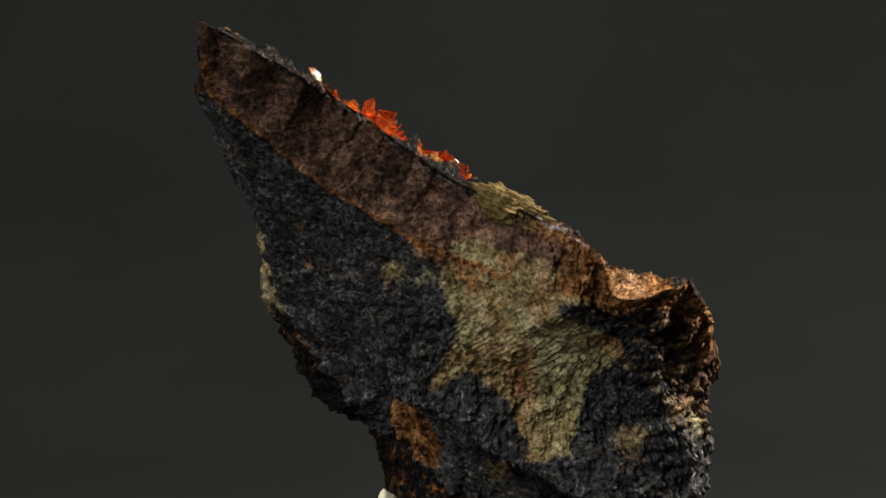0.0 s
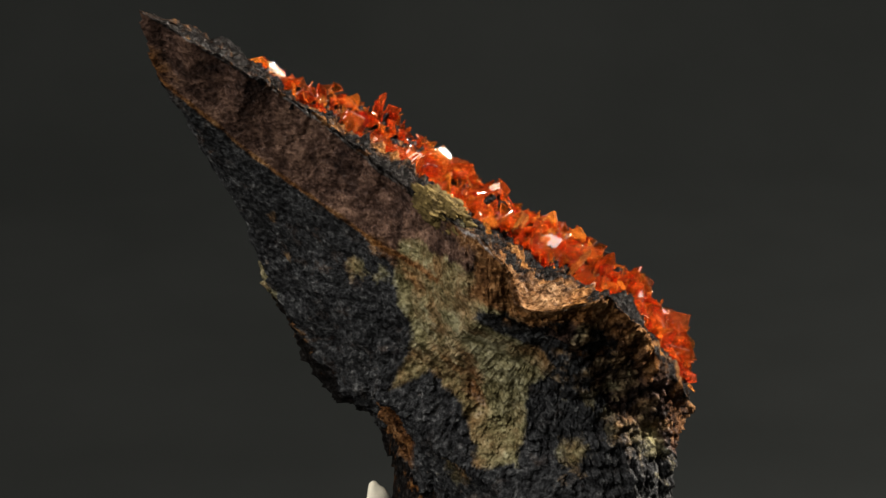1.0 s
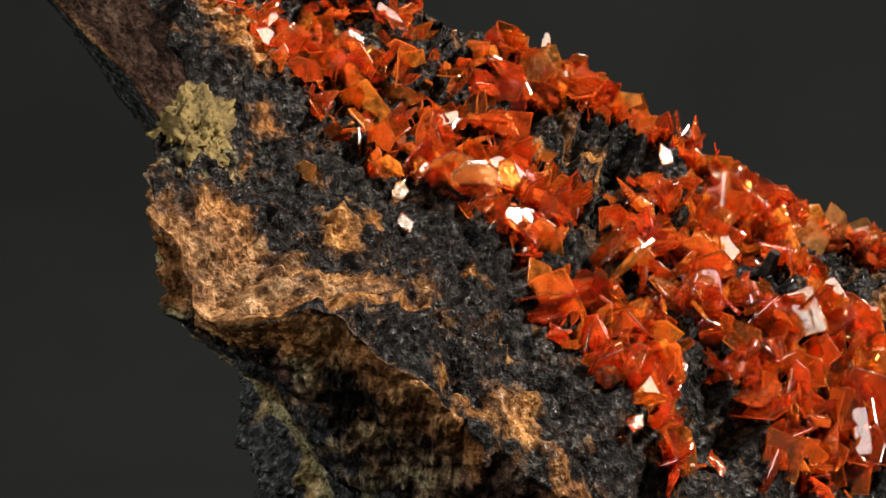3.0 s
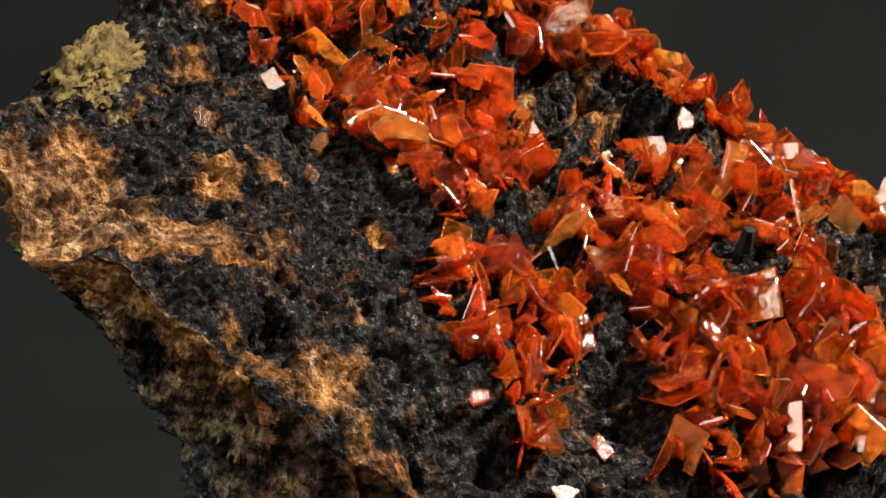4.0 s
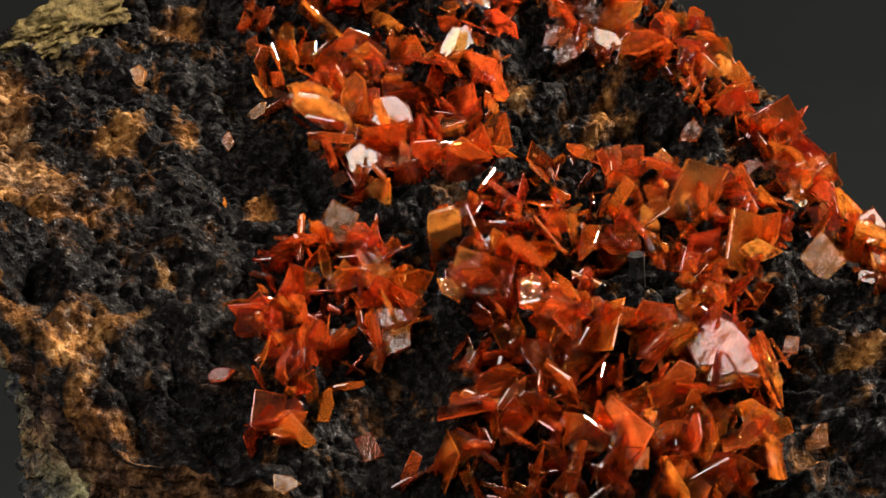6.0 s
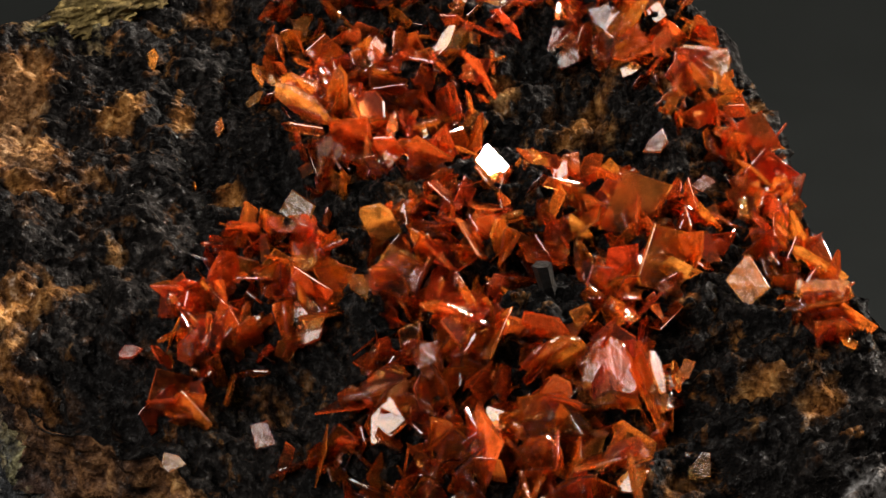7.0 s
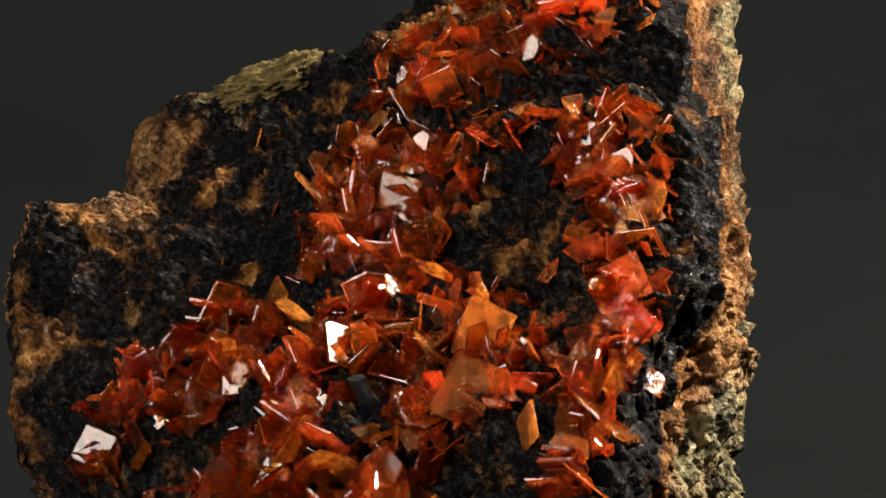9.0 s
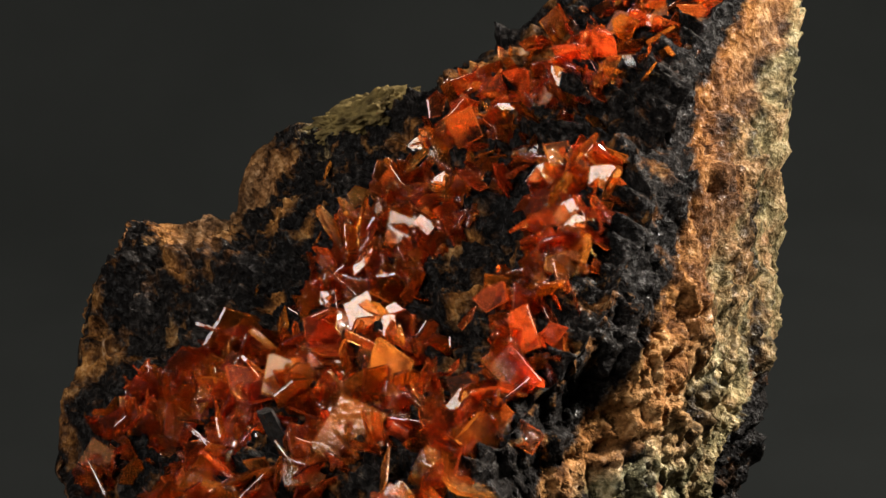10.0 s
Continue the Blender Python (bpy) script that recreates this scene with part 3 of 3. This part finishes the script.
def crystal_pose(u, v, size, normal, spin, lift):
    w = float(rough_face(np.array([u]), np.array([v]))[0]) + lift * size
    n = Vector(np.asarray(normal) @ TO_XYZ).normalized()
    turn = n.to_track_quat("Z", "Y").to_matrix().to_4x4() @ Matrix.Rotation(spin, 4, "Z")
    return Matrix.Translation(Vector(to_xyz((u, v, w))) * UNIT) @ turn @ Matrix.Diagonal((size * UNIT,) * 3 + (1,))


# single crystals that stand out: along, up, half width, direction they face, turn, kind of mesh, how far out
SOLO = [
    (.134, -.198, .046, (-.4, -.45, .75), .5, PLATES[0], .9), (.229, -.112, .026, (-.35, -.6, .7), .8, PLATES[1], .5),
    (.25, -.045, .024, (-.6, .2, .5), .3, BLADES[1], .9), (-.277, .135, .02, (-.6, -.4, .65), .4, SHARDS[2], .6),
    (-.217, .003, .011, (-.7, -.4, .4), .1, BLADES[2], .7), (-.127, -.221, .018, (.0, -.35, .9), .2, PLATES[3], .5),
    (-.147, -.045, .024, (-.8, -.3, .35), 1.0, SHARDS[3], .9), (-.03, .42, .026, (.1, .1, .95), .5, PLATES[4], .8),
]
SOLO += [
    (-.115, -.06, .032, (-.6, -.4, .5), .9, PLATES[5], .8), (-.17, -.12, .028, (-.7, -.5, .3), .3, PLATES[6], .7),
    (-.13, -.02, .024, (-.2, -.6, .8), 1.2, PLATES[7], .5), (.2, -.25, .018, (-.3, -.6, .7), .1, PLATES[8], .6),
    (-.21, .07, .012, (-.5, -.3, .7), .9, PLATES[9], .5), (.1, .17, .026, (-.1, -.5, .8), .3, PLATES[10], .8),
    (.275, -.13, .026, (.65, -.3, .6), .2, SHARDS[1], .9), (.24, .0, .034, (.4, -.6, .6), .7, PLATES[12], .8),
    (.23, .03, .03, (.2, -.7, .6), .4, PLATES[13], .8), (.17, .1, .026, (.3, -.6, .7), .9, PLATES[14], .7), (-.15, .455, .016, (-.5, -.2, .8), .6, SHARDS[4], 1.1),
]


# broad clean plates, placed and turned to fit the camera's view of their flashes: along, up, the second at which they
# flash
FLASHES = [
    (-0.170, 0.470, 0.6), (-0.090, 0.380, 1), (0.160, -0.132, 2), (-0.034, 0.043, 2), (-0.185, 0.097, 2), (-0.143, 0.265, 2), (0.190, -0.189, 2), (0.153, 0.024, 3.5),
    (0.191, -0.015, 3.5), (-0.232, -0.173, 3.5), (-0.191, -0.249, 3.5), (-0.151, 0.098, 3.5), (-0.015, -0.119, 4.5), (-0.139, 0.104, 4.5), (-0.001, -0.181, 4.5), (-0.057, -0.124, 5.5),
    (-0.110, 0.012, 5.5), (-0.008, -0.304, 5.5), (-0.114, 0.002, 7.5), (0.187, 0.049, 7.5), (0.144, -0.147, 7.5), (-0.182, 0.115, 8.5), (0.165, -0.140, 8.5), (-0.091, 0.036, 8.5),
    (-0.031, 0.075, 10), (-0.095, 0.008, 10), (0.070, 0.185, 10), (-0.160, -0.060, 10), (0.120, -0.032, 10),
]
CAMERA_SPOT = Vector((0, -0.105, 0.07))  # about where the camera stands once it has closed in


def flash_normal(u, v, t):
    """The way a plate faces, in the face's own axes, fitted to the camera's view: it throws the key lamp's light there
    at t seconds.
    """
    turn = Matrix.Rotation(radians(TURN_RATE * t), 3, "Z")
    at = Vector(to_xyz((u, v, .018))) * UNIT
    seen_from = CAMERA_SPOT if t > 2.5 else CAMERA_SPOT * 1.6
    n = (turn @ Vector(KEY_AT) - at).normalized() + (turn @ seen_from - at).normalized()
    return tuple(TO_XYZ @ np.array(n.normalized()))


def grow_crystals():
    rng = random.Random(11)
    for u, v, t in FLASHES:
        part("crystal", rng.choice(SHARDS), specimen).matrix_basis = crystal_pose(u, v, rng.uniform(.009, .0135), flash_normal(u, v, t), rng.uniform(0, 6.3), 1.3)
    for u, v, size, n, spin, data, lift in SOLO:
        part("crystal", data, specimen).matrix_basis = crystal_pose(u, v, size * .55, n, spin, lift)
    small = []
    for k, (poly, count, size) in enumerate(CLUSTERS):
        rise = -.3 if k == 0 else -.1
        us, vs = [p[0] for p in poly], [p[1] for p in poly]
        made = 0
        while made < count * 4.4:
            u, v = rng.uniform(min(us), max(us)), rng.uniform(min(vs), max(vs))
            if not inside(poly, u, v) or math.hypot(u - .082, v + .134) < .034:
                continue
            n = Vector((rng.gauss(0, 1), rng.gauss(0, 1), rng.gauss(0, .8))).normalized()
            data = rng.choice(rng.choice((BLADES, BLADES, PLATES, SHARDS, SHARDS, SHARDS)))
            spin = rng.uniform(0, 6.3)
            if made < count * .82:
                s = size * rng.choice((.6, .7, .8, .9, 1.05, 1.2, 1.35))
                part("crystal", data, specimen).matrix_basis = crystal_pose(u, v, s, n, spin, rise + rng.uniform(.15, .8))
            else:
                small.append((data, crystal_pose(u, v, size * rng.uniform(.4, .95), n, spin, rng.uniform(.1, 1.1))))
            made += 1
    fill = random.Random(23)
    for poly, count, size in CLUSTERS:
        us, vs = [p[0] for p in poly], [p[1] for p in poly]
        for _ in range(count * 2):
            u, v = fill.uniform(min(us), max(us)), fill.uniform(min(vs), max(vs))
            if inside(poly, u, v) and math.hypot(u - .082, v + .134) > .034:
                n = Vector((fill.gauss(0, 1), fill.gauss(0, 1), fill.gauss(0, .6))).normalized()
                small.append((fill.choice(fill.choice((BLADES, SHARDS))), crystal_pose(u, v, size * fill.uniform(.35, .85), n, fill.uniform(0, 6.3), fill.uniform(.2, 1.0))))
    joined_crystals("crystal_crust", small, "crust of small orange-red crystals between the larger plates")


grow_crystals()


def black_prism():
    """A thin black prism that stands among the crystals, with a chipped top."""
    bm = bmesh.new()
    bmesh.ops.create_cone(bm, cap_ends=True, segments=6, radius1=.010, radius2=.006, depth=.09)
    bmesh.ops.subdivide_edges(bm, edges=bm.edges[:], cuts=4, use_grid_fill=True)
    for q in bm.verts:
        q.co += Vector((noise.noise(q.co * 60), noise.noise(q.co * 60 + Vector((5, 0, 0))), noise.noise(q.co * 40) * 1.5)) * .0042
        q.co *= UNIT
    me = bpy.data.meshes.new("black_prism")
    bm.to_mesh(me)
    bm.free()
    me.materials.append(PEG)
    prism = part("black_prism", me, specimen, "thin black prism standing among the crystals")
    n = Vector(np.array((-.15, .1, .95)) @ TO_XYZ).normalized()
    prism.matrix_basis = Matrix.Translation(Vector(to_xyz((.087, -.126, .0))) * UNIT) @ n.to_track_quat("Z", "Y").to_matrix().to_4x4()


def ochre_crust():
    """The knobbly yellow-green crust that sits on the rim."""
    bm = bmesh.new()
    bmesh.ops.create_icosphere(bm, subdivisions=6, radius=1)
    for q in bm.verts:
        d = q.co.copy()
        k = 1 + .3 * noise.fractal(d * 2.2, 1, 2, 3) + .3 * abs(noise.noise(d * 5)) + .13 * abs(noise.noise(d * 12)) + .05 * abs(noise.noise(d * 26))
        along, wide = d.x * .052 * k, d.y * .024 * k
        q.co = Vector(to_xyz((-.328 + along * .83 - wide * .55, .206 + along * .55 + wide * .83, -.006 + d.z * .02 * k))) * UNIT
    me = bpy.data.meshes.new("ochre_crust")
    bm.to_mesh(me)
    bm.free()
    me.polygons.foreach_set("use_smooth", [True] * len(me.polygons))
    me.materials.append(CRUST)
    part("ochre_crust", me, specimen, "knobbly yellow-green crust on the rim")


black_prism()
ochre_crust()


def stand():
    """The putty under the stone and the turning disc that carries it."""
    disc = tagged(new("display_turntable"), "matt black round display turntable under the specimen", "turntable")
    bm = bmesh.new()
    bmesh.ops.create_cone(bm, cap_ends=True, segments=96, radius1=.05, radius2=.05, depth=.008)
    bmesh.ops.bevel(bm, geom=[e for e in bm.edges if e.calc_face_angle(0) > 1], offset=.001, segments=3, affect="EDGES")
    me = bpy.data.meshes.new("disc")
    bm.to_mesh(me)
    bm.free()
    me.materials.append(TABLE)
    top = part("disc", me, disc)
    top.location = (0, 0, -.004)
    bm = bmesh.new()
    bmesh.ops.create_cone(bm, cap_ends=True, segments=64, radius1=.04, radius2=.034, depth=.052)
    me = bpy.data.meshes.new("foot")
    bm.to_mesh(me)
    bm.free()
    me.materials.append(TABLE)
    foot = part("foot", me, disc)
    foot.location = (0, 0, -.034)
    return disc


turntable = stand()


def putty():
    bm = bmesh.new()
    bmesh.ops.create_icosphere(bm, subdivisions=5, radius=1)
    for v in bm.verts:
        p = v.co.copy()
        v.co = Vector((.006 + p.x * .0125, .0015 + p.y * .0125, .0115 + p.z * .0115)) + p * .0016 * noise.fractal(p * 1.6, 1, 2, 3)
    finger = bmesh.ops.create_icosphere(bm, subdivisions=4, radius=1)["verts"]
    for v in finger:
        p = v.co.copy()
        v.co = Vector((-.0047 + p.x * .0016, -.004 + p.y * .0018, .0255 + p.z * .0097)) + p * .0005 * noise.fractal(p * 2.1, 1, 2, 3)
    me = bpy.data.meshes.new("mounting_putty")
    bm.to_mesh(me)
    bm.free()
    me.polygons.foreach_set("use_smooth", [True] * len(me.polygons))
    me.materials.append(PUTTY)
    return tagged(new("mounting_putty", me), "lump of cream putty that holds the rock upright", "putty")


putty_lump = putty()


def motions():
    rows = [(t / 2, pose(0, 0, 0, 0, 0, -TURN_RATE * t / 2)) for t in range(21)]
    for thing in (specimen, turntable, putty_lump):
        walk(thing, rows)


motions()
